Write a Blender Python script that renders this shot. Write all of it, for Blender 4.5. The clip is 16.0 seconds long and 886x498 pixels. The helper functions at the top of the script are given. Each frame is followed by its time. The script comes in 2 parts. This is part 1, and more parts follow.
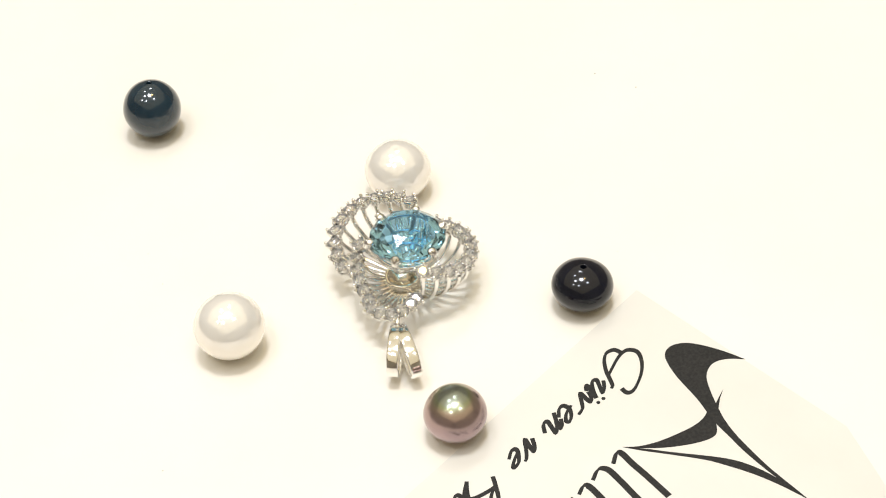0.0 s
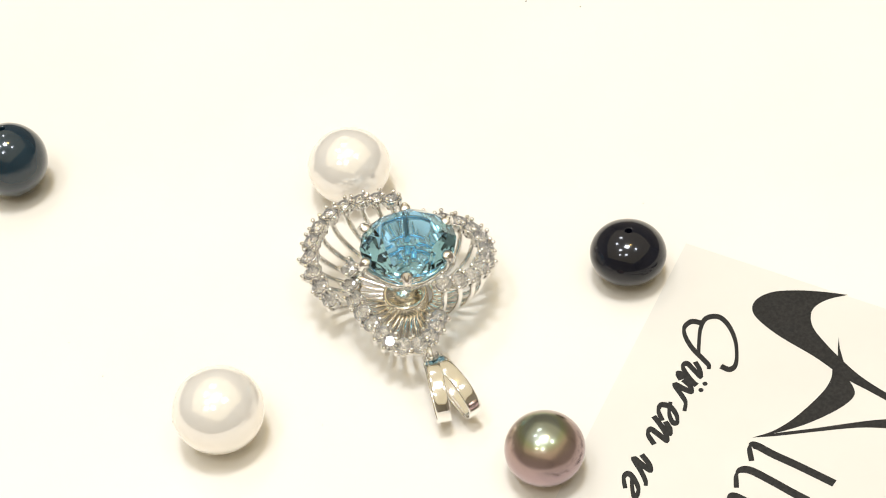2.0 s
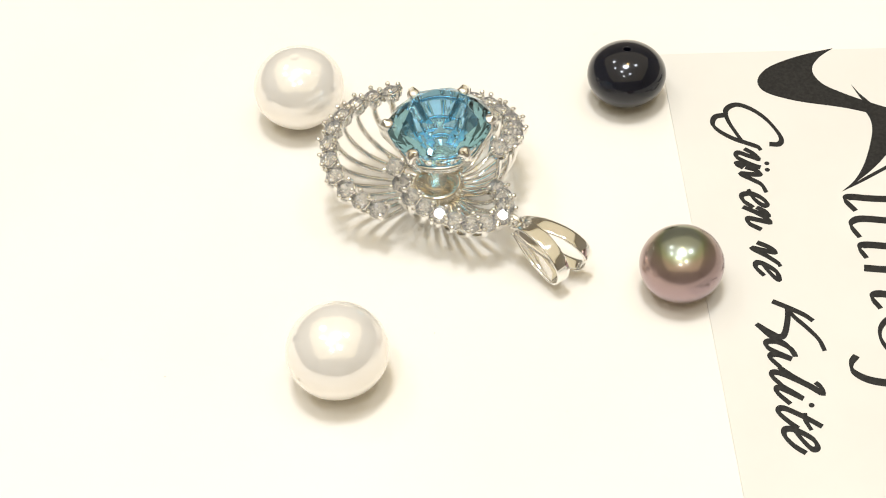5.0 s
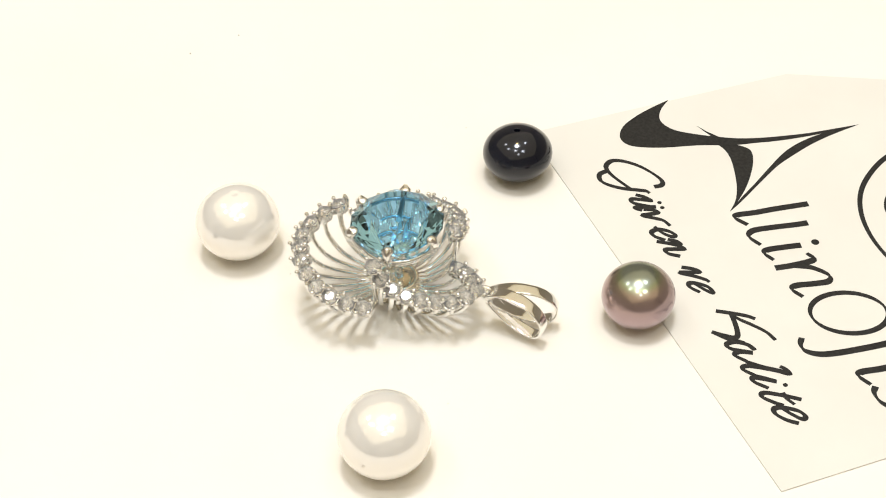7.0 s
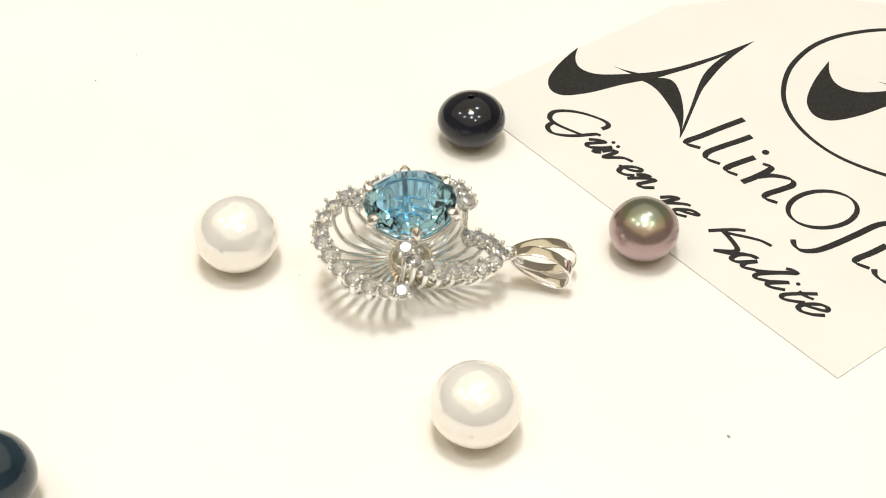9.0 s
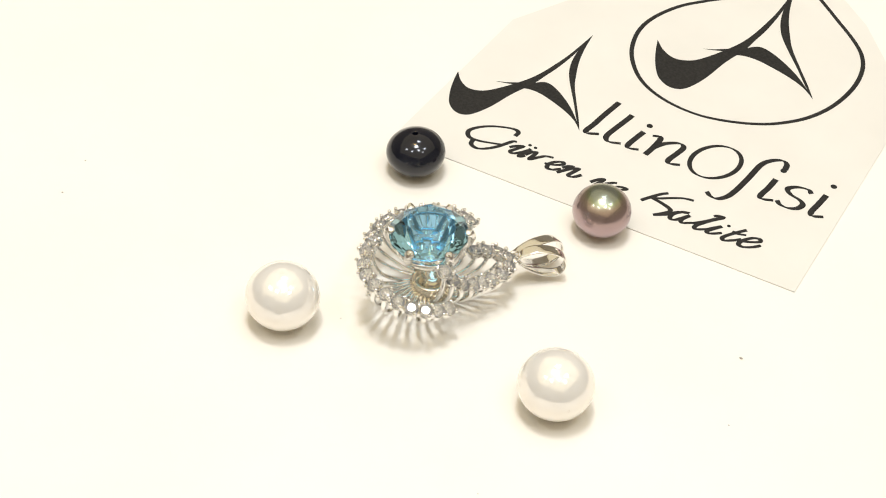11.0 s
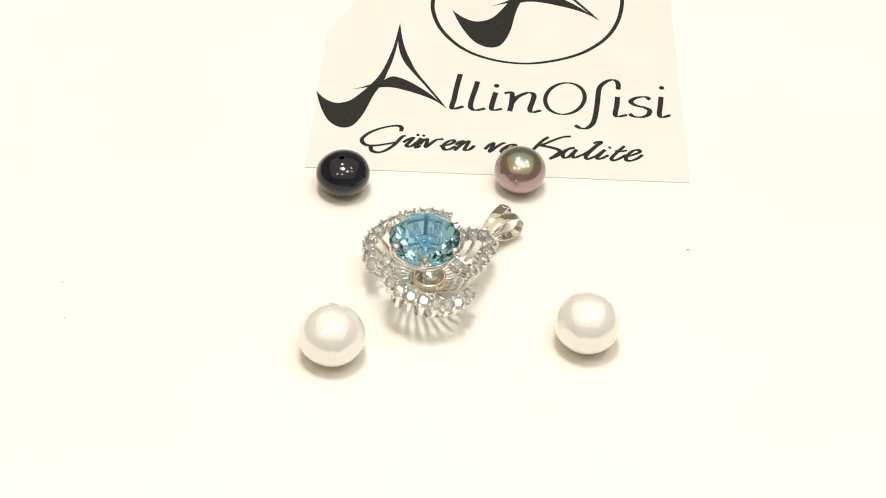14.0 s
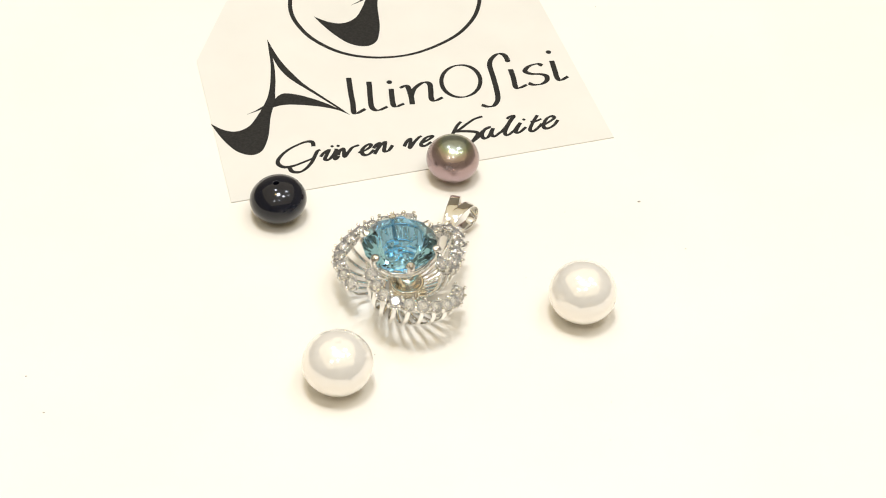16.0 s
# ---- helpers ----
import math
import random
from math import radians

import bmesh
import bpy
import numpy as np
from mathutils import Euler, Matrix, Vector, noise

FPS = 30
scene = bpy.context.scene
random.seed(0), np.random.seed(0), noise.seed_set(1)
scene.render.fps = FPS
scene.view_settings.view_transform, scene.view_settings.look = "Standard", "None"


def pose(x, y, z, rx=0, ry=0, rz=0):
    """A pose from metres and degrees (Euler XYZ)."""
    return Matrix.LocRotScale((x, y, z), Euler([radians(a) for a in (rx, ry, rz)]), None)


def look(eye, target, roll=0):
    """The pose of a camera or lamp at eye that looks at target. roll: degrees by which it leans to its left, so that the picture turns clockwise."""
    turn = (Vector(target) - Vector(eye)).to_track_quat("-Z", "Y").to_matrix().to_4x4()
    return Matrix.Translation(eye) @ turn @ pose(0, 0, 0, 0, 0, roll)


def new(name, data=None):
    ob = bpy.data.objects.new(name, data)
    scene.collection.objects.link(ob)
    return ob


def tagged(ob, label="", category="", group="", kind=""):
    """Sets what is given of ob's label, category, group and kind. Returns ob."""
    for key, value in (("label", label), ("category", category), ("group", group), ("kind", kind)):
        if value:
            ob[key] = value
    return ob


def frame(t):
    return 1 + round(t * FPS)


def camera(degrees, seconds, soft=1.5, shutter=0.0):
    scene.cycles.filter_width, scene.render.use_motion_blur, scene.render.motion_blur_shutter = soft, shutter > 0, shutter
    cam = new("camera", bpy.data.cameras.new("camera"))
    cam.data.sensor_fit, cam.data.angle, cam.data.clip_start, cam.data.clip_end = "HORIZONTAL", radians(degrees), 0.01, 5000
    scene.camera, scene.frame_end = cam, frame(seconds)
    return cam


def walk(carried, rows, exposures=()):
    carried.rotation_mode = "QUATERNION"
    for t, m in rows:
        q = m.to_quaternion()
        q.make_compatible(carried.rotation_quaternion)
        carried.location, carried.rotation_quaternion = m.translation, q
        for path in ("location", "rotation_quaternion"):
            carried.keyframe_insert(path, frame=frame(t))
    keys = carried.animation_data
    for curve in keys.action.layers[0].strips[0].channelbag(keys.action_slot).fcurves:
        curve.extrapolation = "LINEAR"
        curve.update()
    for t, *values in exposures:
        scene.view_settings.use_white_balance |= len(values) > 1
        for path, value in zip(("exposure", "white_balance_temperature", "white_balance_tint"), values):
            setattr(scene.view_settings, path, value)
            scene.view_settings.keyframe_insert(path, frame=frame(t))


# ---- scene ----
from mathutils.geometry import tessellate_polygon

cam = camera(28.00, 16.0, soft=1.0)
PATH = [
    (0, (0.12452, 0.09003, 0.16894), (0.05018, 0.00263, 0.05743), -5.24),
    (0.5, (0.12662, 0.07946, 0.17078), (0.04973, -0.00228, 0.05674), -6.88),
    (0.7, (0.12972, 0.07265, 0.16587), (0.04904, -0.00628, 0.05247), -5.86),
    (1, (0.12750, 0.06136, 0.16224), (0.04510, -0.01253, 0.04669), -6.38),
    (1.5, (0.12615, 0.04652, 0.15165), (0.03855, -0.02082, 0.03593), -6.32),
    (2, (0.12096, 0.03476, 0.14246), (0.03127, -0.02782, 0.02568), -8.06),
    (2.5, (0.11980, 0.02244, 0.13906), (0.02761, -0.03126, 0.01982), -7.73),
    (3, (0.12338, 0.01649, 0.14112), (0.02783, -0.03129, 0.02202), -8.42),
    (3.5, (0.13018, 0.00531, 0.13756), (0.02800, -0.03186, 0.02019), -6.19),
    (4, (0.14090, -0.00428, 0.13072), (0.03056, -0.03485, 0.01896), -6.90),
    (4.2, (0.14228, -0.00986, 0.12849), (0.03206, -0.03619, 0.01553), -6.52),
    (6.3, (0.14510, -0.06178, 0.12595), (0.03087, -0.04064, 0.01594), -1.95),
    (6.5, (0.14963, -0.06623, 0.12750), (0.03399, -0.04038, 0.01999), -1.41),
    (7, (0.15395, -0.07882, 0.13641), (0.04299, -0.04285, 0.02689), -1.40),
    (7.5, (0.15101, -0.09339, 0.13562), (0.04312, -0.04561, 0.02757), -0.13),
    (8, (0.14440, -0.10683, 0.13619), (0.04324, -0.04951, 0.02628), 0.88),
    (8.2, (0.14138, -0.11126, 0.13653), (0.04300, -0.05085, 0.02575), 1.24),
    (10.3, (0.10705, -0.15499, 0.14191), (0.03812, -0.06170, 0.03170), 3.16),
    (10.5, (0.10017, -0.16247, 0.14676), (0.03826, -0.06580, 0.03530), 4.22),
    (11, (0.09753, -0.18271, 0.15948), (0.04275, -0.07985, 0.04985), 4.45),
    (11.5, (0.08969, -0.21119, 0.17615), (0.04577, -0.10179, 0.06797), 5.75),
    (12, (0.08067, -0.21998, 0.18127), (0.04415, -0.10887, 0.07209), 5.15),
    (12.5, (0.06575, -0.22362, 0.17955), (0.03825, -0.10930, 0.07103), 5.59),
    (13, (0.05053, -0.22092, 0.18410), (0.03326, -0.10701, 0.07308), 4.80),
    (13.5, (0.03263, -0.21913, 0.18406), (0.02577, -0.10524, 0.07189), 5.09),
    (14, (0.02023, -0.21886, 0.18511), (0.02149, -0.10548, 0.07223), 5.00),
    (14.5, (0.00647, -0.21881, 0.18089), (0.01673, -0.10480, 0.06910), 5.12),
    (15, (-0.00541, -0.21703, 0.18100), (0.01255, -0.10395, 0.06923), 5.21),
    (15.5, (-0.01714, -0.21434, 0.18150), (0.00922, -0.10257, 0.07010), 5.07),
    (16, (-0.02665, -0.20878, 0.17254), (0.00795, -0.09733, 0.06308), 4.01),
]
walk(cam, [(t, look(eye, target, roll)) for t, eye, target, roll in PATH], exposures=[(0.0, -1.4), (16.0, -1.4)])

# ---- light ----
world = bpy.data.worlds.new("room_air")
scene.world = world
world.use_nodes = True
world.node_tree.nodes["Background"].inputs["Color"].default_value = (1.0, 0.94, 0.85, 1)
world.node_tree.nodes["Background"].inputs["Strength"].default_value = 0.05


def lamp(name, place, target, size, watts, colour, shape="DISK"):
    data = bpy.data.lights.new(name, "AREA")
    data.shape, data.size, data.energy, data.color = shape, size, watts, colour
    ob = new(name, data)
    ob.matrix_world = look(place, target)
    return ob


# spotlights of the shop ceiling: one straight above, the others round about
WHITE, COOL, WARM, GLOW = (0.90, 0.935, 1.0), (0.84, 0.90, 1.0), (1.0, 0.70, 0.22), (1.0, 0.86, 0.56)
HERE = (0.02, -0.04, 0.0)
SPOTS = (  # direction in degrees, reach, size, watts, colour
    (200, 0.07, 0.25, 21.0, WHITE), (165, 0.26, 0.10, 3.0, WARM), (318, 0.38, 0.16, 5.5, WHITE), (262, 0.60, 0.12, 3.0, COOL),
    (20, 0.55, 0.16, 4.5, COOL), (345, 0.72, 0.10, 2.6, WHITE), (110, 0.50, 0.14, 4.0, COOL), (225, 0.80, 0.14, 3.2, WHITE),
)
for turn, reach, size, watts, colour in SPOTS:
    lamp("ceiling_spot", (HERE[0] + reach * math.cos(radians(turn)), HERE[1] + reach * math.sin(radians(turn)), 1.28), HERE, size, watts, colour)
# added room-wide fill for soft ambient light, not a real fitting
lamp("ambient_fill", (0.0, 0.0, 1.50), (0.0, 0.0, 0.0), 3.5, 62, GLOW, "SQUARE")


# ---- materials ----
def material(name):
    m = bpy.data.materials.new(name)
    m.use_nodes = True
    nt = m.node_tree
    return m, nt, nt.nodes["Principled BSDF"]


def node(nt, kind, **sets):
    n = nt.nodes.new(kind)
    for key, value in sets.items():
        n.inputs[key].default_value = value
    return n


def coords(nt, scale):
    tex = nt.nodes.new("ShaderNodeTexCoord")
    mp = nt.nodes.new("ShaderNodeMapping")
    mp.inputs["Scale"].default_value = (scale, scale, scale)
    nt.links.new(tex.outputs["Object"], mp.inputs["Vector"])
    return mp.outputs["Vector"]


def noisy(nt, vec, scale, detail, low, high, c0, c1):
    n = node(nt, "ShaderNodeTexNoise", Scale=scale, Detail=detail)
    nt.links.new(vec, n.inputs["Vector"])
    r = nt.nodes.new("ShaderNodeValToRGB")
    r.color_ramp.elements[0].position, r.color_ramp.elements[1].position = low, high
    r.color_ramp.elements[0].color, r.color_ramp.elements[1].color = (*c0, 1), (*c1, 1)
    nt.links.new(n.outputs["Fac"], r.inputs["Fac"])
    return r.outputs["Color"], n.outputs["Fac"]


def bump(nt, bsdf, height, strength, distance):
    b = node(nt, "ShaderNodeBump", Strength=strength, Distance=distance)
    nt.links.new(height, b.inputs["Height"])
    nt.links.new(b.outputs["Normal"], bsdf.inputs["Normal"])


def paper_white():
    m, nt, b = material("white_laminate")
    v = coords(nt, 1.0)
    col, _ = noisy(nt, v, 35, 4, 0.35, 0.7, (0.85, 0.81, 0.735), (0.88, 0.84, 0.765))
    nt.links.new(col, b.inputs["Base Color"])
    _, f = noisy(nt, v, 2500, 3, 0.3, 0.7, (0, 0, 0), (1, 1, 1))
    bump(nt, b, f, 0.05, 0.00005)
    b.inputs["Roughness"].default_value = 0.42
    return m


def card_plastic():
    m, nt, b = material("milky_plastic_film")
    v = coords(nt, 1.0)
    col, _ = noisy(nt, v, 90, 5, 0.3, 0.75, (0.72, 0.70, 0.65), (0.76, 0.74, 0.69))
    nt.links.new(col, b.inputs["Base Color"])
    _, f = noisy(nt, v, 500, 4, 0.3, 0.7, (0, 0, 0), (1, 1, 1))
    bump(nt, b, f, 0.08, 0.0001)
    b.inputs["Roughness"].default_value = 0.3
    return m


def ink():
    m, nt, b = material("black_print")
    col, _ = noisy(nt, coords(nt, 1.0), 3000, 3, 0.35, 0.7, (0.010, 0.010, 0.010), (0.024, 0.023, 0.022))
    nt.links.new(col, b.inputs["Base Color"])
    b.inputs["Specular IOR Level"].default_value = 0.28
    b.inputs["Roughness"].default_value = 0.5
    return m


def metal(name="rhodium_white_gold", colour=(0.88, 0.87, 0.85), rough=0.10):
    m, nt, b = material(name)
    v = coords(nt, 1.0)
    c1 = tuple(min(1, c * 1.08) for c in colour)
    col, _ = noisy(nt, v, 900, 3, 0.3, 0.7, colour, c1)
    nt.links.new(col, b.inputs["Base Color"])
    b.inputs["Metallic"].default_value = 1.0
    b.inputs["Roughness"].default_value = rough
    _, f = noisy(nt, v, 1800, 3, 0.3, 0.7, (0, 0, 0), (1, 1, 1))
    bump(nt, b, f, 0.12, 0.00004)
    return m


def gem(name, colour, ior, rough=0.0, clear=1.0):
    m, nt, b = material(name)
    b.inputs["Base Color"].default_value = (*colour, 1)
    b.inputs["Transmission Weight"].default_value = clear
    b.inputs["Roughness"].default_value = rough
    b.inputs["IOR"].default_value = ior
    return m


def nacre(name, dark, light, top=None, rough=0.16, metallic=0.0, film=350.0, coat=0.6, skin=0.05, ior=1.53):
    """Pearl lustre: a body colour with soft clouds, an iridescent sheen painted as overtones towards the crown, a thin
    film on it.
    """
    m, nt, b = material(name)
    v = coords(nt, 1.0)
    col, f = noisy(nt, v, 170, 3, 0.3, 0.75, dark, light)
    if top:
        # overtones: iridescent sheen painted as fixed colour, in rings from flank to crown
        geo = nt.nodes.new("ShaderNodeTexCoord")
        sep = nt.nodes.new("ShaderNodeSeparateXYZ")
        nt.links.new(geo.outputs["Normal"], sep.inputs["Vector"])
        add = nt.nodes.new("ShaderNodeMath")
        add.operation = "MULTIPLY_ADD"
        add.inputs[1].default_value = 0.14
        nt.links.new(f, add.inputs[0])
        nt.links.new(sep.outputs["Z"], add.inputs[2])
        ramp = nt.nodes.new("ShaderNodeValToRGB")
        stops = ramp.color_ramp.elements
        stops[0].position, stops[1].position = 0.0, 1.0
        while len(stops) < len(top):
            stops.new(0.5)
        for stop, (at, shade) in zip(stops, top):
            stop.position, stop.color = at, (*shade, 1)
        nt.links.new(add.outputs[0], ramp.inputs["Fac"])
        mix = nt.nodes.new("ShaderNodeMix")
        mix.data_type = "RGBA"
        mix.inputs[0].default_value = 0.85
        nt.links.new(col, mix.inputs[6])
        nt.links.new(ramp.outputs["Color"], mix.inputs[7])
        col = mix.outputs[2]
    nt.links.new(col, b.inputs["Base Color"])
    b.inputs["Roughness"].default_value = rough
    b.inputs["Metallic"].default_value = metallic
    b.inputs["IOR"].default_value = ior
    b.inputs["Coat Weight"].default_value = coat
    b.inputs["Coat Roughness"].default_value = skin
    b.inputs["Thin Film Thickness"].default_value = film
    b.inputs["Thin Film IOR"].default_value = 1.45
    _, g = noisy(nt, v, 420, 3, 0.3, 0.7, (0, 0, 0), (1, 1, 1))
    bump(nt, b, g, 0.10, 0.00006)
    return m


def plain(name, colour, rough):
    m, nt, b = material(name)
    c0 = tuple(c * 0.9 for c in colour)
    col, _ = noisy(nt, coords(nt, 1.0), 6, 4, 0.3, 0.7, c0, colour)
    nt.links.new(col, b.inputs["Base Color"])
    b.inputs["Roughness"].default_value = rough
    return m


LAMINATE, FILM, INK = paper_white(), card_plastic(), ink()
SILVER = metal()
HUB_METAL = metal("yellowed_white_gold", (0.74, 0.68, 0.56), 0.2)
TOPAZ = gem("sky_blue_topaz", (0.36, 0.72, 1.0), 1.45)
ZIRCON = gem("clear_zircon", (0.97, 0.975, 0.99), 2.0, 0.0, 0.87)
PEARL_WHITE = nacre("white_nacre", (0.945, 0.915, 0.86), (0.97, 0.95, 0.91), film=300.0, rough=0.14, metallic=0.34, coat=1.0, skin=0.05)
PEARL_BLACK = nacre("black_nacre", (0.003, 0.004, 0.009), (0.009, 0.011, 0.020), rough=0.17, film=0.0, coat=0.6, skin=0.07, ior=1.30)
PEARL_NAVY = nacre("midnight_blue_nacre", (0.006, 0.020, 0.034), (0.014, 0.036, 0.056), rough=0.17, film=0.0, coat=0.9, skin=0.05, ior=1.36)
PEARL_PEACOCK = nacre("peacock_nacre", (0.30, 0.22, 0.235), (0.42, 0.32, 0.29), top=((0.20, (0.42, 0.31, 0.33)), (0.70, (0.46, 0.34, 0.32)), (0.86, (0.42, 0.34, 0.26)), (0.95, (0.30, 0.35, 0.20)), (1.0, (0.28, 0.33, 0.27))), rough=0.24, metallic=0.85, film=0.0, coat=0.4)
# tones of the unseen room, chosen for what metal and stones reflect
WALL_PAINT = plain("warm_grey_wall_paint", (0.46, 0.43, 0.39), 0.8)
CEILING_PAINT = plain("ceiling_paint", (0.75, 0.73, 0.70), 0.85)
UNSEEN_FLOOR = plain("beige_unseen_floor", (0.50, 0.46, 0.40), 0.4)
LINT = plain("grey_lint", (0.42, 0.38, 0.34), 0.9)

# ---- helpers: all small things are written in centimetres ----
CM = 0.01


def link(name, bm, mat, parent=None, label="", smooth=True, scale=CM):
    """One mesh object from a bmesh in centimetres."""
    for v in bm.verts:
        v.co *= scale
    me = bpy.data.meshes.new(name)
    bm.to_mesh(me)
    bm.free()
    me.materials.append(mat)
    if smooth:
        me.polygons.foreach_set("use_smooth", [True] * len(me.polygons))
    ob = new(name, me)
    ob.parent = parent
    if label:
        tagged(ob, label)
    return ob


def part(name, bm, mat, parent, label="", smooth=True):
    return link(name, bm, mat, parent, label, smooth)


def base(name, x, y, z=0.0, rz=0.0):
    ob = new(name)
    ob.empty_display_size = 0.005
    ob.matrix_basis = pose(x * CM, y * CM, z * CM, 0, 0, rz)
    return ob


def share(name, mesh, parent, m):
    ob = new(name, mesh)
    ob.parent = parent
    ob.matrix_basis = m
    return ob


def box(x0, y0, z0, x1, y1, z1, bevel=0.0):
    bm = bmesh.new()
    bmesh.ops.create_cube(bm, size=1.0)
    for v in bm.verts:
        v.co = ((x0 + x1) / 2 + v.co.x * (x1 - x0), (y0 + y1) / 2 + v.co.y * (y1 - y0), (z0 + z1) / 2 + v.co.z * (z1 - z0))
    if bevel:
        bmesh.ops.bevel(bm, geom=bm.edges[:], offset=bevel, segments=2, affect="EDGES")
    return bm


def spline(points, steps, closed=False):
    """A smooth curve (Catmull-Rom) through points of any dimension."""
    p = [np.array(q, float) for q in points]
    out, n = [], len(p)
    for i in range(n if closed else n - 1):
        a = p[i - 1] if closed or i > 0 else 2 * p[0] - p[1]
        b, c = p[i], p[(i + 1) % n]
        d = p[(i + 2) % n] if closed or i + 2 < n else 2 * p[-1] - p[-2]
        for k in range(steps):
            t = k / steps
            out.append(0.5 * (2 * b + (c - a) * t + (2 * a - 5 * b + 4 * c - d) * t * t + (3 * b - a - 3 * c + d) * t ** 3))
    if not closed:
        out.append(p[-1])
    return out


def sweep(bm, path, widths, heights, up=(0, 0, 1), sides=8, closed=False, power=1.0):
    """A rod along a path; its section is an ellipse of the given half width and half height, squarer for power below 1."""
    rings, n = [], len(path)
    for i, q in enumerate(path):
        a = path[i - 1] if (i > 0 or closed) else path[0]
        c = path[(i + 1) % n] if (i + 1 < n or closed) else path[-1]
        ahead = Vector(c - a).normalized()
        side = ahead.cross(Vector(up))
        side = side.normalized() if side.length > 1e-4 else Vector((1, 0, 0))
        over = side.cross(ahead).normalized()
        w = widths[i] if hasattr(widths, "__len__") else widths
        h = heights[i] if hasattr(heights, "__len__") else heights
        ring = []
        for k in range(sides):
            c0, s0 = math.cos(math.tau * (k + 0.5) / sides), math.sin(math.tau * (k + 0.5) / sides)
            c0, s0 = math.copysign(abs(c0) ** power, c0), math.copysign(abs(s0) ** power, s0)
            ring.append(bm.verts.new(Vector(q) + side * (w * c0) + over * (h * s0)))
        rings.append(ring)
    for i in range(n if closed else n - 1):
        r, s = rings[i], rings[(i + 1) % n]
        for k in range(sides):
            bm.faces.new((r[k], r[(k + 1) % sides], s[(k + 1) % sides], s[k]))
    if not closed:
        bm.faces.new(rings[0][::-1])
        bm.faces.new(rings[-1])
    bmesh.ops.recalc_face_normals(bm, faces=bm.faces[:])
    return bm


def lathe(profile, segments=48, bm=None):
    """Turns a profile of (radius, height) round the z axis."""
    bm = bm or bmesh.new()
    rings = []
    for r, z in profile:
        if r < 1e-6:
            rings.append([bm.verts.new((0, 0, z))])
        else:
            rings.append([bm.verts.new((r * math.cos(math.tau * k / segments), r * math.sin(math.tau * k / segments), z)) for k in range(segments)])
    for a, b in zip(rings, rings[1:]):
        for k in range(segments):
            j = (k + 1) % segments
            if len(a) == 1 and len(b) > 1:
                bm.faces.new((a[0], b[k], b[j]))
            elif len(b) == 1 and len(a) > 1:
                bm.faces.new((a[k], a[j], b[0]))
            elif len(a) > 1:
                bm.faces.new((a[k], a[j], b[j], b[k]))
    bmesh.ops.recalc_face_normals(bm, faces=bm.faces[:])
    return bm


def slab(outline, z0, z1, bm=None):
    """A flat shape with the given outline and a real thickness."""
    bm = bm or bmesh.new()
    low = [bm.verts.new((p[0], p[1], z0)) for p in outline]
    high = [bm.verts.new((p[0], p[1], z1)) for p in outline]
    n = len(outline)
    for a, b, c in tessellate_polygon([[Vector((p[0], p[1], 0)) for p in outline]]):
        bm.faces.new((high[a], high[b], high[c]))
        bm.faces.new((low[c], low[b], low[a]))
    for i in range(n):
        bm.faces.new((low[i], low[(i + 1) % n], high[(i + 1) % n], high[i]))
    bmesh.ops.recalc_face_normals(bm, faces=bm.faces[:])
    return bm


# ---- the unseen room round the table, added to shape light and reflections ----
def wall(name, x0, y0, x1, y1, z0, z1, mat):
    ob = link(name, box(x0, y0, z0, x1, y1, z1), mat, smooth=False, scale=1.0)
    return tagged(ob, kind="structure")


wall("floor", -1.8, -1.8, 1.8, 1.8, -0.85, -0.75, UNSEEN_FLOOR)
wall("ceiling", -1.8, -1.8, 1.8, 1.8, 1.55, 1.65, CEILING_PAINT)
wall("unseen_wall_north", -1.8, 1.8, 1.8, 1.9, -0.85, 1.65, WALL_PAINT)
wall("unseen_wall_south", -1.8, -1.9, 1.8, -1.8, -0.85, 1.65, WALL_PAINT)
wall("unseen_wall_east", 1.8, -1.9, 1.9, 1.9, -0.85, 1.65, WALL_PAINT)
wall("unseen_wall_west", -1.9, -1.9, -1.8, 1.9, -0.85, 1.65, WALL_PAINT)

table = tagged(base("table", 0, 0, -75), "white laminate shop table under bright ceiling lights", "table")
top = part("tabletop", box(-45, -45, 71.5, 50, 45, 75, 0.3), LAMINATE, table, smooth=False)
leg = part("leg", box(-42, -42, 0, -37, -37, 71.5, 0.3), WALL_PAINT, table, smooth=False)
for x, y in ((0.84, 0), (0, 0.79), (0.84, 0.79)):
    share("leg", leg.data, table, pose(x, y, 0))

# ---- the printed card ----
CARD_TOP, PRINT_TOP = 0.018, 0.0205
card = tagged(base("printed_card", 0.020, -1.768, 0, 3.3), "trimmed milky plastic card with black print lying on the table", "card")
corners = [(0.0, 0.0), (5.97, 0.0), (6.12, 4.6), (4.95, 6.2), (4.3, 6.8), (3.3, 6.8), (1.02, 4.85), (0.22, 3.4)]
part("sheet", slab(corners, 0.0015, CARD_TOP), FILM, card, smooth=False)


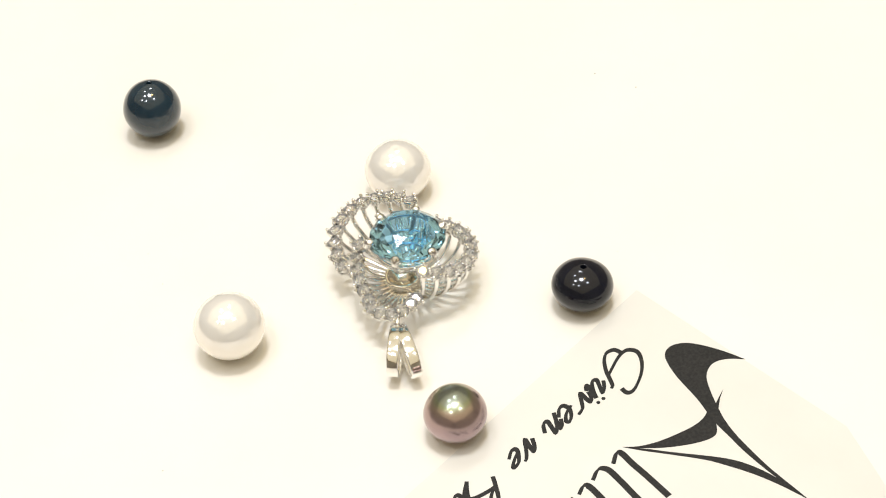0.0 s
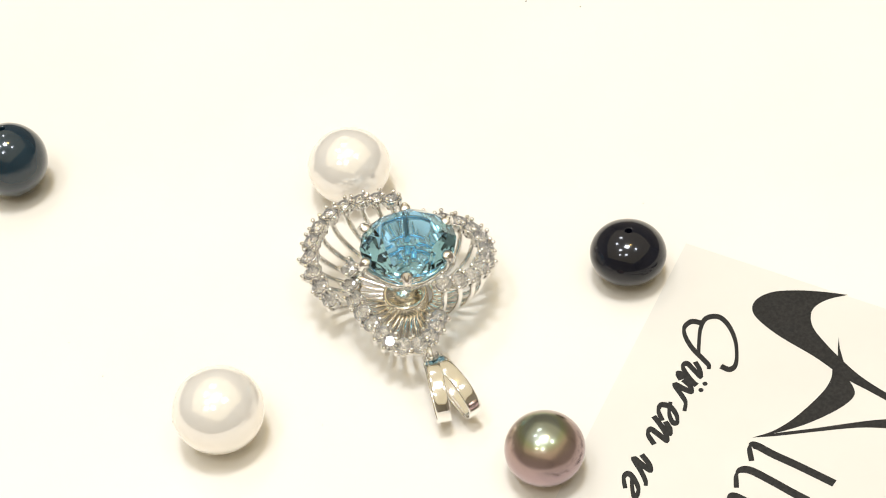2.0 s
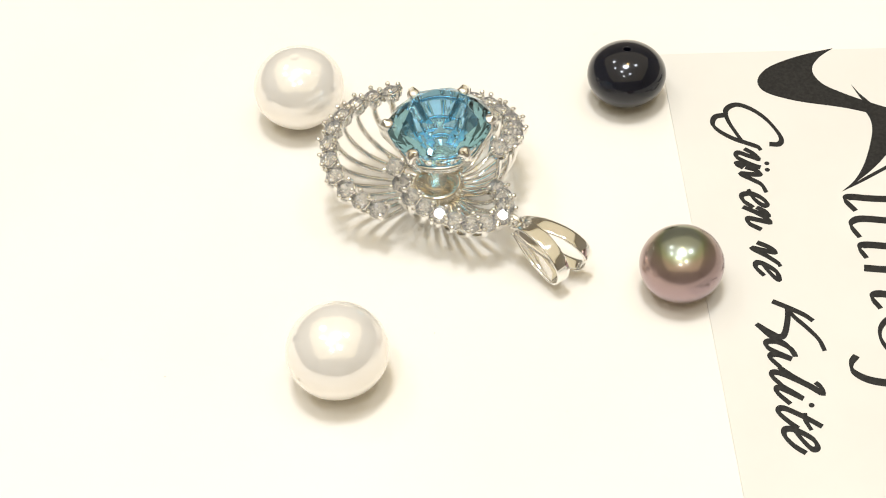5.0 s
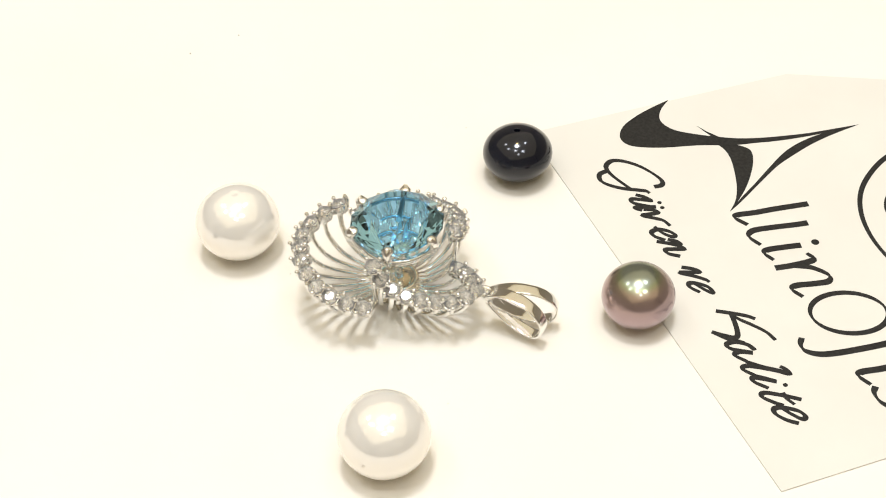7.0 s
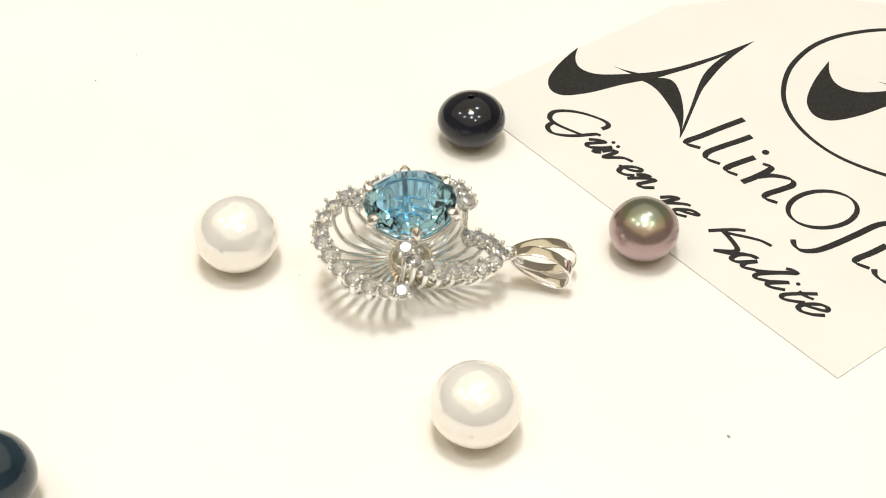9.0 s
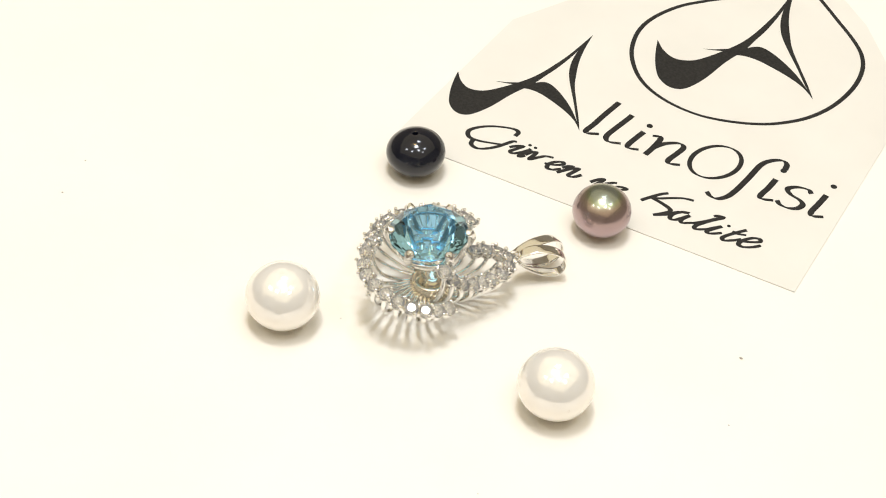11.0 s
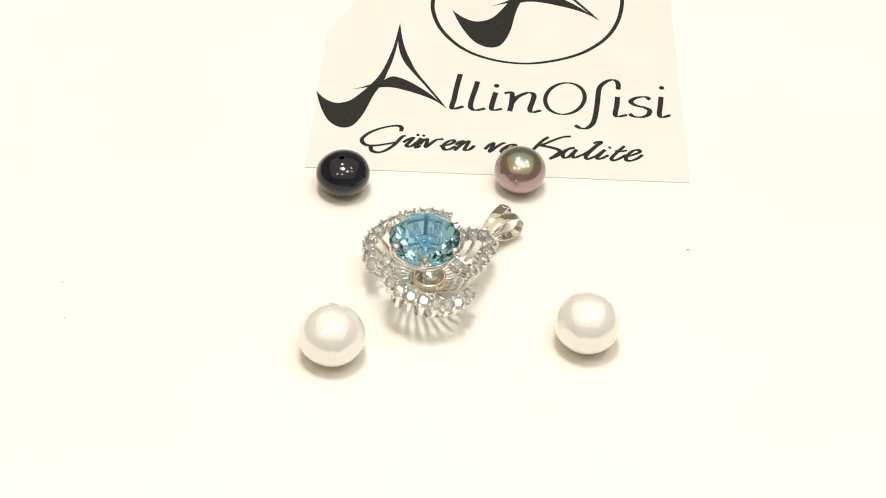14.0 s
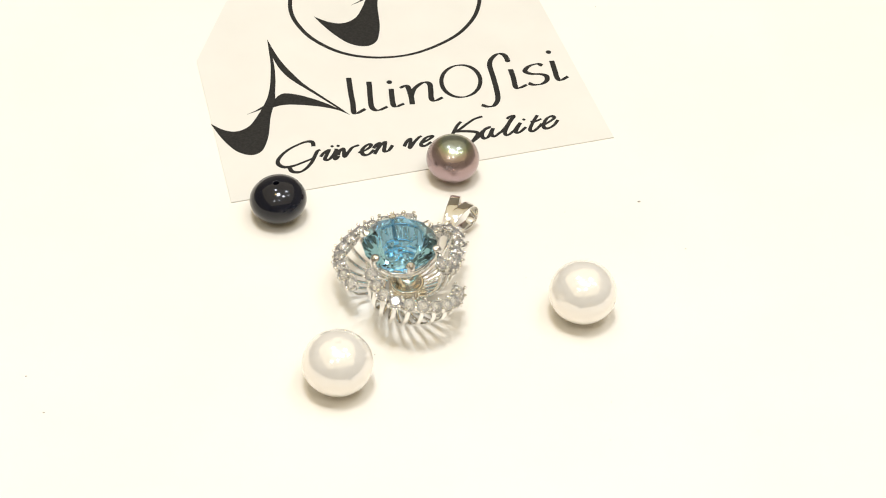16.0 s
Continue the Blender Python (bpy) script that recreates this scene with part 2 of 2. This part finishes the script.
def emblem(place, scale, turn=0.0):
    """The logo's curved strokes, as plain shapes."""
    outer = spline([(0.10, 1.82), (0.15, 1.57), (0.22, 1.33), (0.32, 1.11), (0.44, 0.99), (0.56, 0.95), (0.68, 0.99), (0.78, 1.12), (0.89, 1.36), (1.01, 1.74), (1.13, 2.02)], 4)
    line = spline([(1.13, 2.02), (1.19, 2.18), (1.24, 2.38), (1.31, 2.64), (1.37, 2.96), (1.41, 3.30), (1.43, 3.69)], 4)[1:]
    inner = spline([(1.43, 3.69), (1.38, 3.36), (1.33, 3.05), (1.26, 2.76), (1.18, 2.48), (1.08, 2.23), (0.95, 2.01), (0.82, 1.82), (0.66, 1.63), (0.50, 1.55), (0.36, 1.56), (0.22, 1.66), (0.10, 1.82)], 4)[1:-1]
    limb = spline([(1.43, 3.69), (1.40, 3.32), (1.42, 2.99), (1.48, 2.73), (1.57, 2.53), (1.70, 2.31), (1.88, 2.02), (2.05, 1.73), (2.20, 1.51)], 4)
    right = spline([(2.20, 1.51), (2.09, 1.73), (1.91, 2.05), (1.72, 2.40), (1.62, 2.67), (1.53, 2.97), (1.47, 3.29), (1.43, 3.69)], 4)[1:-1]
    bar = spline([(1.08, 1.96), (1.15, 2.12), (1.27, 2.24), (1.38, 2.26), (1.55, 2.18), (1.75, 2.03), (1.92, 1.87), (2.08, 1.68), (2.20, 1.51)], 4)
    under = spline([(2.20, 1.51), (2.06, 1.66), (1.88, 1.78), (1.66, 1.88), (1.40, 1.97), (1.22, 1.99), (1.08, 1.96)], 4)[1:-1]
    spike = [(0.68, 1.90), (0.82, 1.935), (0.97, 1.98), (1.04, 2.08), (0.95, 2.03), (0.82, 1.955)]
    c, s = math.cos(turn), math.sin(turn)
    shapes = (("logo_hook", outer + line + inner), ("logo_limb", limb + right), ("logo_bar", bar + under), ("logo_spike", spike))
    for k, (name, shape) in enumerate(shapes):
        pts = [((p[0] * c - p[1] * s) * scale + place[0], (p[0] * s + p[1] * c) * scale + place[1]) for p in shape]
        part(name, slab(pts, CARD_TOP, PRINT_TOP + 0.0003 * k), INK, card, "black printed swoosh", smooth=False)


emblem((0, 0), 1.0)
emblem((2.41, 1.94), 1.19, radians(5.6))


def pen(bm, points, thick, thin, nib, lift=0.0, closed=False):
    """One printed stroke; its width follows the angle between its way and the nib."""
    path = spline(points, 6, closed)
    n = len(path)
    widths = []
    for i in range(n):
        a, b = path[i - 1 if closed else max(i - 1, 0)], path[(i + 1) % n if closed else min(i + 1, n - 1)]
        turn = math.atan2(b[1] - a[1], b[0] - a[0]) - radians(nib)
        widths.append(thin + (thick - thin) * abs(math.sin(turn)))
    sweep(bm, [np.array((p[0], p[1], CARD_TOP + 0.001 + lift)) for p in path], widths, 0.0022, sides=6, closed=closed)


def dot(bm, x, y, r):
    slab([(x + r * math.cos(a), y + r * math.sin(a)) for a in np.linspace(0, math.tau, 14, endpoint=False)], CARD_TOP, PRINT_TOP, bm)


# the drop-shaped line round the larger emblem
drop = [(3.80, 6.72), (3.28, 6.12), (2.90, 5.77), (2.54, 5.42), (2.26, 5.08), (2.05, 4.63), (1.98, 4.20), (2.05, 3.76), (2.20, 3.42), (2.45, 3.10), (2.76, 2.89), (3.14, 2.77), (3.56, 2.75),
        (3.98, 2.85), (4.38, 3.03), (4.68, 3.26), (4.95, 3.58), (5.16, 4.03), (5.27, 4.58), (5.25, 5.06), (5.12, 5.42), (4.89, 5.72), (4.55, 6.05), (4.15, 6.43)]
ring = bmesh.new()
pen(ring, drop, 0.040, 0.026, 0, closed=True)
part("logo_ring", ring, INK, card, "black printed drop-shaped line", smooth=False)

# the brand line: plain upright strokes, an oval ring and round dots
STROKES = (
    ((2.43, 2.40), (2.36, 2.02), (2.32, 1.76), (2.28, 1.57), (2.32, 1.52), (2.47, 1.59)),
    ((2.71, 2.23), (2.68, 2.08), (2.62, 1.83), (2.58, 1.62), (2.61, 1.53), (2.68, 1.51), (2.82, 1.56)),
    ((3.00, 1.97), (2.96, 1.80), (2.92, 1.59), (2.96, 1.53), (3.09, 1.57)),
    ((3.14, 1.96), (3.26, 1.98), (3.25, 1.73), (3.21, 1.52)),
    ((3.25, 1.72), (3.36, 1.89), (3.53, 2.00), (3.62, 1.95), (3.59, 1.78), (3.54, 1.59), (3.58, 1.52), (3.72, 1.57)),
    ((5.03, 2.25), (5.01, 2.38), (4.92, 2.42), (4.79, 2.33), (4.70, 2.17), (4.65, 1.83), (4.59, 1.48), (4.53, 1.29), (4.43, 1.18), (4.33, 1.18), (4.25, 1.24)),
    ((4.99, 1.99), (4.96, 1.76), (4.92, 1.56), (4.96, 1.50), (5.11, 1.55)),
    ((5.52, 1.96), (5.45, 2.02), (5.30, 1.99), (5.20, 1.89), (5.27, 1.80), (5.42, 1.75), (5.49, 1.68), (5.45, 1.57), (5.34, 1.51), (5.22, 1.52), (5.15, 1.58)),
    ((5.71, 2.04), (5.67, 1.78), (5.64, 1.60), (5.68, 1.53), (5.82, 1.59)),
)
for points in STROKES:
    bm = bmesh.new()
    pen(bm, points, 0.050, 0.016, 0)
    part("brand_stroke", bm, INK, card, "black printed stroke", smooth=False)
oval = bmesh.new()
pen(oval, [(4.125 + 0.325 * math.cos(a) + 0.03 * math.sin(a), 1.895 + 0.05 * math.cos(a) + 0.395 * math.sin(a)) for a in np.linspace(0, math.tau, 16, endpoint=False)], 0.040, 0.016, 0, closed=True)
part("brand_oval", oval, INK, card, "black printed oval ring", smooth=False)
for x, y in ((3.02, 2.14), (5.02, 2.22), (5.74, 2.27)):
    bm = bmesh.new()
    dot(bm, x, y, 0.046)
    part("brand_dot", bm, INK, card, "black printed dot", smooth=False)

# the motto below it in slanted script, letter by letter: strokes, then dots
SCRIPT = (
    ("G", (((1.47, 0.92), (1.48, 1.01), (1.42, 1.05), (1.30, 1.03), (1.11, 0.95), (0.96, 0.84), (0.87, 0.72), (0.87, 0.63), (0.94, 0.56), (1.08, 0.56), (1.26, 0.61), (1.41, 0.66)),
           ((1.00, 0.54), (1.02, 0.44), (1.12, 0.40), (1.23, 0.45), (1.35, 0.57), (1.44, 0.71), (1.50, 0.80), (1.55, 0.82))), ()),
    ("ü", (((1.51, 0.66), (1.59, 0.74), (1.67, 0.78), (1.61, 0.68), (1.56, 0.59), (1.62, 0.57), (1.72, 0.67), (1.79, 0.77)), ((1.79, 0.78), (1.75, 0.68), (1.71, 0.59), (1.72, 0.55), (1.78, 0.61))), ((1.74, 0.85), (1.83, 0.84))),
    ("v", (((1.77, 0.63), (1.82, 0.72), (1.88, 0.76), (1.88, 0.69), (1.86, 0.57), (1.95, 0.67), (2.03, 0.75), (2.14, 0.78)),), ()),
    ("e", (((2.08, 0.61), (2.22, 0.65), (2.31, 0.72), (2.29, 0.76), (2.21, 0.72), (2.14, 0.63), (2.15, 0.54), (2.23, 0.54), (2.33, 0.62)),), ()),
    ("n", (((2.33, 0.65), (2.40, 0.73), (2.45, 0.74), (2.39, 0.63), (2.31, 0.52)), ((2.36, 0.59), (2.46, 0.70), (2.54, 0.75), (2.50, 0.64), (2.47, 0.55), (2.54, 0.55), (2.63, 0.65))), ()),
    ("v", (((2.79, 0.58), (2.87, 0.69), (2.93, 0.73), (2.91, 0.65), (2.86, 0.52), (2.97, 0.64), (3.07, 0.73), (3.12, 0.75)),), ()),
    ("e", (((3.05, 0.58), (3.17, 0.63), (3.26, 0.68), (3.27, 0.71), (3.18, 0.70), (3.08, 0.61), (3.05, 0.54), (3.11, 0.52), (3.22, 0.58)),), ()),
    ("K", (((3.81, 0.93), (3.73, 0.86), (3.63, 0.73), (3.54, 0.60)), ((4.17, 0.97), (4.03, 0.94), (3.87, 0.85), (3.75, 0.77), (3.62, 0.71)), ((3.63, 0.73), (3.78, 0.70), (3.93, 0.65), (3.97, 0.60), (3.91, 0.52), (3.80, 0.41))), ()),
    ("a", (((3.80, 0.41), (3.95, 0.51), (4.07, 0.64), (4.20, 0.69), (4.13, 0.68), (4.03, 0.57), (4.02, 0.47), (4.10, 0.48), (4.23, 0.65)), ((4.24, 0.66), (4.17, 0.53), (4.20, 0.47), (4.32, 0.54))), ()),
    ("l", (((4.32, 0.53), (4.46, 0.66), (4.60, 0.82), (4.65, 0.86), (4.58, 0.86), (4.52, 0.82)), ((4.65, 0.85), (4.52, 0.71), (4.38, 0.51), (4.41, 0.45), (4.53, 0.52))), ()),
    ("i", (((4.52, 0.50), (4.61, 0.60), (4.69, 0.68), (4.59, 0.55), (4.55, 0.48), (4.61, 0.47), (4.74, 0.56)),), ((4.77, 0.74),)),
    ("t", (((5.01, 0.79), (4.89, 0.65), (4.78, 0.49), (4.82, 0.44), (4.93, 0.51), (5.01, 0.58)), ((4.85, 0.66), (4.94, 0.66), (5.04, 0.69))), ()),
    ("e", (((4.97, 0.52), (5.13, 0.59), (5.24, 0.66), (5.22, 0.71), (5.13, 0.68), (5.03, 0.56), (5.01, 0.47), (5.08, 0.45), (5.19, 0.51), (5.28, 0.60)),), ()),
)
for letter, lines, dots in SCRIPT:
    bm = bmesh.new()
    for k, points in enumerate(lines):
        pen(bm, points, 0.040, 0.021, 20, 0.0003 * k)
    for x, y in dots:
        dot(bm, x, y, 0.026)
    part("lettering", bm, INK, card, "black slanted script letter " + letter, smooth=False)


# ---- the pearls ----
def pearl(mat, label, x, y, a, c, hole=0.0, lean=(0, 0), spin=0.0, egg=0.0, pit=None):
    """A button pearl of half width a and half height c; hole: the radius of the drill hole at its crown."""
    prof = []
    if hole:
        zt = c * math.sqrt(1 - (hole / a) ** 2)
        prof += [(hole * 0.92, zt - 0.02), (hole, zt - 0.006), (hole * 1.12, zt - 0.001)]
    else:
        prof += [(0, c)]
    steps = 40
    first = math.asin(min(1, hole * 1.35 / a)) if hole else 0
    for k in range(0 if hole else 1, steps):
        th = first + (math.pi - first) * k / steps
        prof.append((a * math.sin(th), c * math.cos(th) * (1 + egg * math.cos(th))))
    prof.append((0, -c * (1 - egg)))
    bm = lathe(prof, 64)
    for v in bm.verts:
        d = 1 + 0.012 * noise.noise(v.co * 3.1 + Vector((x, y, 0))) + 0.002 * noise.noise(v.co * 14)
        v.co *= d
    low = min((Matrix.Rotation(radians(lean[0]), 3, "X") @ Matrix.Rotation(radians(lean[1]), 3, "Y") @ v.co).z for v in bm.verts)
    ob = link("pearl", bm, mat)
    ob.matrix_basis = pose(x * CM, y * CM, -low * CM, lean[0], lean[1], spin)
    if hole:
        part("drill_hole", lathe([(0, zt - 0.2), (hole * 0.9, zt - 0.2), (hole * 0.93, zt - 0.012)], 24), mat, ob, "narrow dark drill hole")
    if pit:
        # a pin-sized drill mark on the flank
        d = Vector((math.cos(radians(pit[1])) * math.cos(radians(pit[0])), math.cos(radians(pit[1])) * math.sin(radians(pit[0])), math.sin(radians(pit[1]))))
        mark = part("drill_hole", lathe([(0, 0.001), (0.010, 0.0), (0.013, 0.004), (0.016, 0.001), (0.017, -0.01), (0, -0.012)], 14), LINT, ob, "tiny grey drill mark")
        mark.matrix_basis = Matrix.Translation(Vector((d.x * a, d.y * a, d.z * c)) * CM * 0.996) @ d.to_track_quat("Z", "Y").to_matrix().to_4x4()
    return tagged(ob, label, "pearl", "loose pearls round the pendant")


pearl(PEARL_NAVY, "midnight blue drilled pearl lying on the white table", 2.30, -9.22, 0.425, 0.432, hole=0.042, lean=(5, -9))
pearl(PEARL_WHITE, "white button pearl with satin lustre beside the pendant", 0.785, -5.53, 0.467, 0.412, egg=0.03, pit=(-64, 24))
pearl(PEARL_WHITE, "creamy white pearl with a faint rosy sheen on the table", 4.31, -4.94, 0.466, 0.420, pit=(-43, 4))
pearl(PEARL_BLACK, "glossy black button pearl with a drill hole beside the card", 0.64, -2.16, 0.406, 0.316, hole=0.038, lean=(0, -5))
pearl(PEARL_PEACOCK, "mauve and green peacock pearl at the edge of the card", 3.31, -1.80, 0.392, 0.340, lean=(3, 0))

# ---- the pendant ----
CX, CY = 1.97, -4.04
pendant = tagged(base("pendant", CX, CY), "white gold swirl pendant with blue topaz and small clear stones", "pendant")


def brilliant(r, table_part, crown, girdle, pavilion, n=8, turn=0.0):
    """A brilliant-cut stone, its girdle at height 0."""
    bm = bmesh.new()
    rows = [(n, 0, r * table_part, crown), (n, 0.5, r * (table_part + 1.04) / 2, crown * 0.62), (2 * n, 0.25, r, girdle / 2), (2 * n, 0.25, r, -girdle / 2),
            (n, 0.5, r * 0.60, -pavilion * 0.50), (n, 0, r * 0.30, -pavilion * 0.80)]
    for count, off, rad, z in rows:
        for k in range(count):
            a = math.tau * (k + off * n / count * (count / n)) / count + turn
            bm.verts.new((rad * math.cos(a), rad * math.sin(a), z))
    bm.verts.new((0, 0, -pavilion))
    hull = bmesh.ops.convex_hull(bm, input=bm.verts[:])
    loose = [g for g in hull["geom_interior"] + hull["geom_unused"] if isinstance(g, bmesh.types.BMVert)]
    bmesh.ops.delete(bm, geom=list(set(loose)), context="VERTS")
    bmesh.ops.recalc_face_normals(bm, faces=bm.faces[:])
    return bm


GIRDLE = 0.93
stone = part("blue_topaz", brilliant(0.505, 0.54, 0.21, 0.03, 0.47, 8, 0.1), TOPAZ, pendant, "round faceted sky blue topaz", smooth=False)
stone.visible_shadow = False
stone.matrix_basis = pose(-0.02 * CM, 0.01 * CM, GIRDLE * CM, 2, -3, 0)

# hub, stem and basket under the stone
hub = part("hub", lathe([(0, 0.0), (0.18, 0.0), (0.225, 0.03), (0.245, 0.10), (0.24, 0.24), (0.22, 0.26), (0.19, 0.25), (0.14, 0.18), (0.05, 0.15), (0, 0.15)], 40), HUB_METAL, pendant, "cupped hub, slightly yellowed")
hub.matrix_basis = pose(0.09 * CM, -0.05 * CM, 0)
part("stem", lathe([(0, 0.14), (0.045, 0.14), (0.04, 0.3), (0.05, 0.46), (0.10, 0.52), (0.0, 0.53)], 20), SILVER, pendant)
basket = bmesh.new()
sweep(basket, [np.array((0.40 * math.cos(a), 0.40 * math.sin(a), 0.72)) for a in np.linspace(0, math.tau, 48, endpoint=False)], 0.028, 0.045, sides=8, closed=True)
sweep(basket, [np.array((0.22 * math.cos(a), 0.22 * math.sin(a), 0.53)) for a in np.linspace(0, math.tau, 36, endpoint=False)], 0.025, 0.035, sides=8, closed=True)
basket = part("basket", basket, SILVER, pendant)
prong_bm = bmesh.new()
prong_path = spline([(0.14, 0, 0.49), (0.24, 0, 0.54), (0.42, 0, 0.72), (0.505, 0, 0.86), (0.515, 0, 0.94), (0.475, 0, 0.98)], 5)
sweep(prong_bm, prong_path, [0.045 + 0.024 * i / (len(prong_path) - 1) for i in range(len(prong_path))], 0.048, up=(0, 1, 0), sides=8)
bmesh.ops.create_uvsphere(prong_bm, u_segments=12, v_segments=8, radius=0.068, matrix=Matrix.Translation((0.482, 0, 0.968)) @ Matrix.Diagonal((1.0, 1, 0.7, 1)))
prong = part("prong", prong_bm, SILVER, basket)
prong.matrix_basis = pose(0, 0, 0, 0, 0, 31)
for k in range(1, 6):
    share("prong", prong.data, basket, pose(0, 0, 0, 0, 0, 31 + 60 * k))

# one clear stone and its claw setting, shared by all
clear_bm = brilliant(0.080, 0.56, 0.028, 0.004, 0.069, 8)
claw = lathe([(0.046, -0.10), (0.056, -0.10), (0.084, -0.020), (0.084, -0.008), (0.074, -0.008), (0.046, -0.10)], 16)
for k in range(4):
    a = math.tau * (k + 0.5) / 4
    d = Vector((math.cos(a), math.sin(a), 0))
    sweep(claw, [np.array(d * 0.066 + Vector((0, 0, -0.08))), np.array(d * 0.098 + Vector((0, 0, -0.01))), np.array(d * 0.090 + Vector((0, 0, 0.034)))], [0.014, 0.019, 0.013], 0.016, up=(-d.y, d.x, 0), sides=6)
    bmesh.ops.create_icosphere(claw, subdivisions=2, radius=0.024, matrix=Matrix.Translation(d * 0.086 + Vector((0, 0, 0.028))))


def petal(count, turns, radii, heights):
    """One fan of ribs that sweeps round the hub; turns, radii and heights lead its stones from first to last."""
    path = np.array(spline(list(zip([radians(a) for a in turns], radii, heights)), 16))
    flat = np.c_[path[:, 1] * np.cos(path[:, 0]), path[:, 1] * np.sin(path[:, 0]), path[:, 2]]
    run = np.r_[0, np.cumsum(np.linalg.norm(np.diff(flat, axis=0), axis=1))]
    stones = []
    for k in range(count):
        at = run[-1] * k / (count - 1)
        stones.append(tuple(float(np.interp(at, run, path[:, c])) for c in range(3)))
    rail = bmesh.new()
    line = spline([(r * math.cos(a), r * math.sin(a), z - 0.085) for a, r, z in stones], 4)
    sweep(rail, line, 0.030, 0.022, sides=8)
    fan = part("petal", rail, SILVER, pendant, "curved fan set with clear stones")
    for a, r, z in stones:
        # rib: from under the stone down and in to the hub
        b = a - 0.22
        way = lambda rr, ang, zz: (rr * math.cos(ang), rr * math.sin(ang), zz)
        ribs = spline([way(r * 1.0, a, z - 0.08), way(r * 0.97, a - 0.03, 0.20 + 0.52 * (z - 0.25)), way(r * 0.80, a - 0.09, 0.12 + 0.16 * z), way(r * 0.48, a - 0.17, 0.10 + 0.03 * z), way(0.19, b, 0.12)], 6)
        bm = bmesh.new()
        n = len(ribs)
        sweep(bm, ribs, [0.026 - 0.008 * i / n for i in range(n)], [0.034 - 0.008 * i / n for i in range(n)], up=(-math.sin(a), math.cos(a), 0), sides=8, power=0.7)
        part("rib", bm, SILVER, fan)
        tilt = Matrix.Rotation(a, 4, "Z") @ Matrix.Rotation(radians(22), 4, "Y") @ Matrix.Rotation(0.3 * math.sin(7 * a), 4, "Z") @ Matrix.Scale(1.14, 4)
        m = Matrix.Translation(Vector((r * math.cos(a), r * math.sin(a), z)) * CM) @ tilt 
        if not made:
            made["claw"] = part("claw_setting", claw, SILVER, fan)
            made["clear"] = part("clear_stone", clear_bm, ZIRCON, fan, "small faceted clear stone", smooth=False)
            made["claw"].matrix_basis = made["clear"].matrix_basis = m
        else:
            share("claw_setting", made["claw"].data, fan, m)
            tagged(share("clear_stone", made["clear"].data, fan, m), "small faceted clear stone")


made = {}
petal(11, (223, 247, 271, 294, 318), (0.72, 0.98, 1.08, 1.07, 0.89), (0.92, 0.84, 0.79, 0.65, 0.48))
petal(12, (319, 335, 365, 381, 395, 407, 415), (0.63, 0.71, 0.82, 1.00, 1.03, 0.83, 0.67), (0.86, 0.66, 0.50, 0.52, 0.53, 0.49, 0.44))
petal(11, (66, 104, 130, 162, 197), (0.63, 0.76, 0.83, 0.84, 0.77), (0.86, 0.69, 0.59, 0.57, 0.54))

# the bail: a V of two flat loops, hung on a small ring
JX, JY = 2.84 - CX, -3.315 - CY
bail = bmesh.new()
sweep(bail, [np.array((JX - 0.02 + 0.075 * math.cos(a) * 0.7, JY - 0.02 + 0.075 * math.cos(a) * 0.7, 0.44 + 0.075 * math.sin(a))) for a in np.linspace(0, math.tau, 20, endpoint=False)], 0.028, 0.028, up=(1, -1, 0), sides=8, closed=True)
bail = part("bail", bail, SILVER, pendant, "polished double loop bail")
for ang, ln in ((39.5, 0.67), (65, 0.735)):
    loop = [(0.0, 0.45), (0.15, 0.51), (0.40, 0.545), (0.70, 0.51), (0.90, 0.42), (0.99, 0.30), (0.95, 0.18), (0.80, 0.12), (0.50, 0.16), (0.20, 0.28), (0.03, 0.39)]
    d = Vector((math.cos(radians(ang)), math.sin(radians(ang)), 0))
    pts = spline([(JX + d.x * s * ln, JY + d.y * s * ln, z) for s, z in loop], 6)
    n = len(pts) - 1
    widths = [0.095 - 0.022 * math.sin(math.pi * min(1, i / n)) ** 0.7 for i in range(n + 1)]
    bm = bmesh.new()
    sweep(bm, pts, 0.014, widths, up=(-d.y, d.x, 0), sides=12, power=0.5)
    part("bail_loop", bm, SILVER, bail)

# ---- specks on the table ----
rng = random.Random(4)
specks = bmesh.new()
for _ in range(22):
    x, y, s = rng.uniform(-4, 9), rng.uniform(-11, 5), rng.uniform(0.004, 0.011)
    if -0.4 < x < 6.4 and -2.2 < y < 6:
        continue
    bmesh.ops.create_icosphere(specks, subdivisions=1, radius=s, matrix=Matrix.Translation((x, y, s * 0.4)) @ Matrix.Diagonal((rng.uniform(0.6, 1.8), 1, 0.5, 1)))
for x, y, s in ((5.88, -2.90, 0.018), (6.21, -4.0, 0.009), (-2.97, -5.25, 0.012), (1.38, -5.12, 0.007)):
    bmesh.ops.create_icosphere(specks, subdivisions=1, radius=s, matrix=Matrix.Translation((x, y, s * 0.4)) @ Matrix.Diagonal((1.5, 1, 0.5, 1)))
tagged(link("dust", specks, LINT), "tiny grey dust specks on the white table", "dust", kind="stuff")
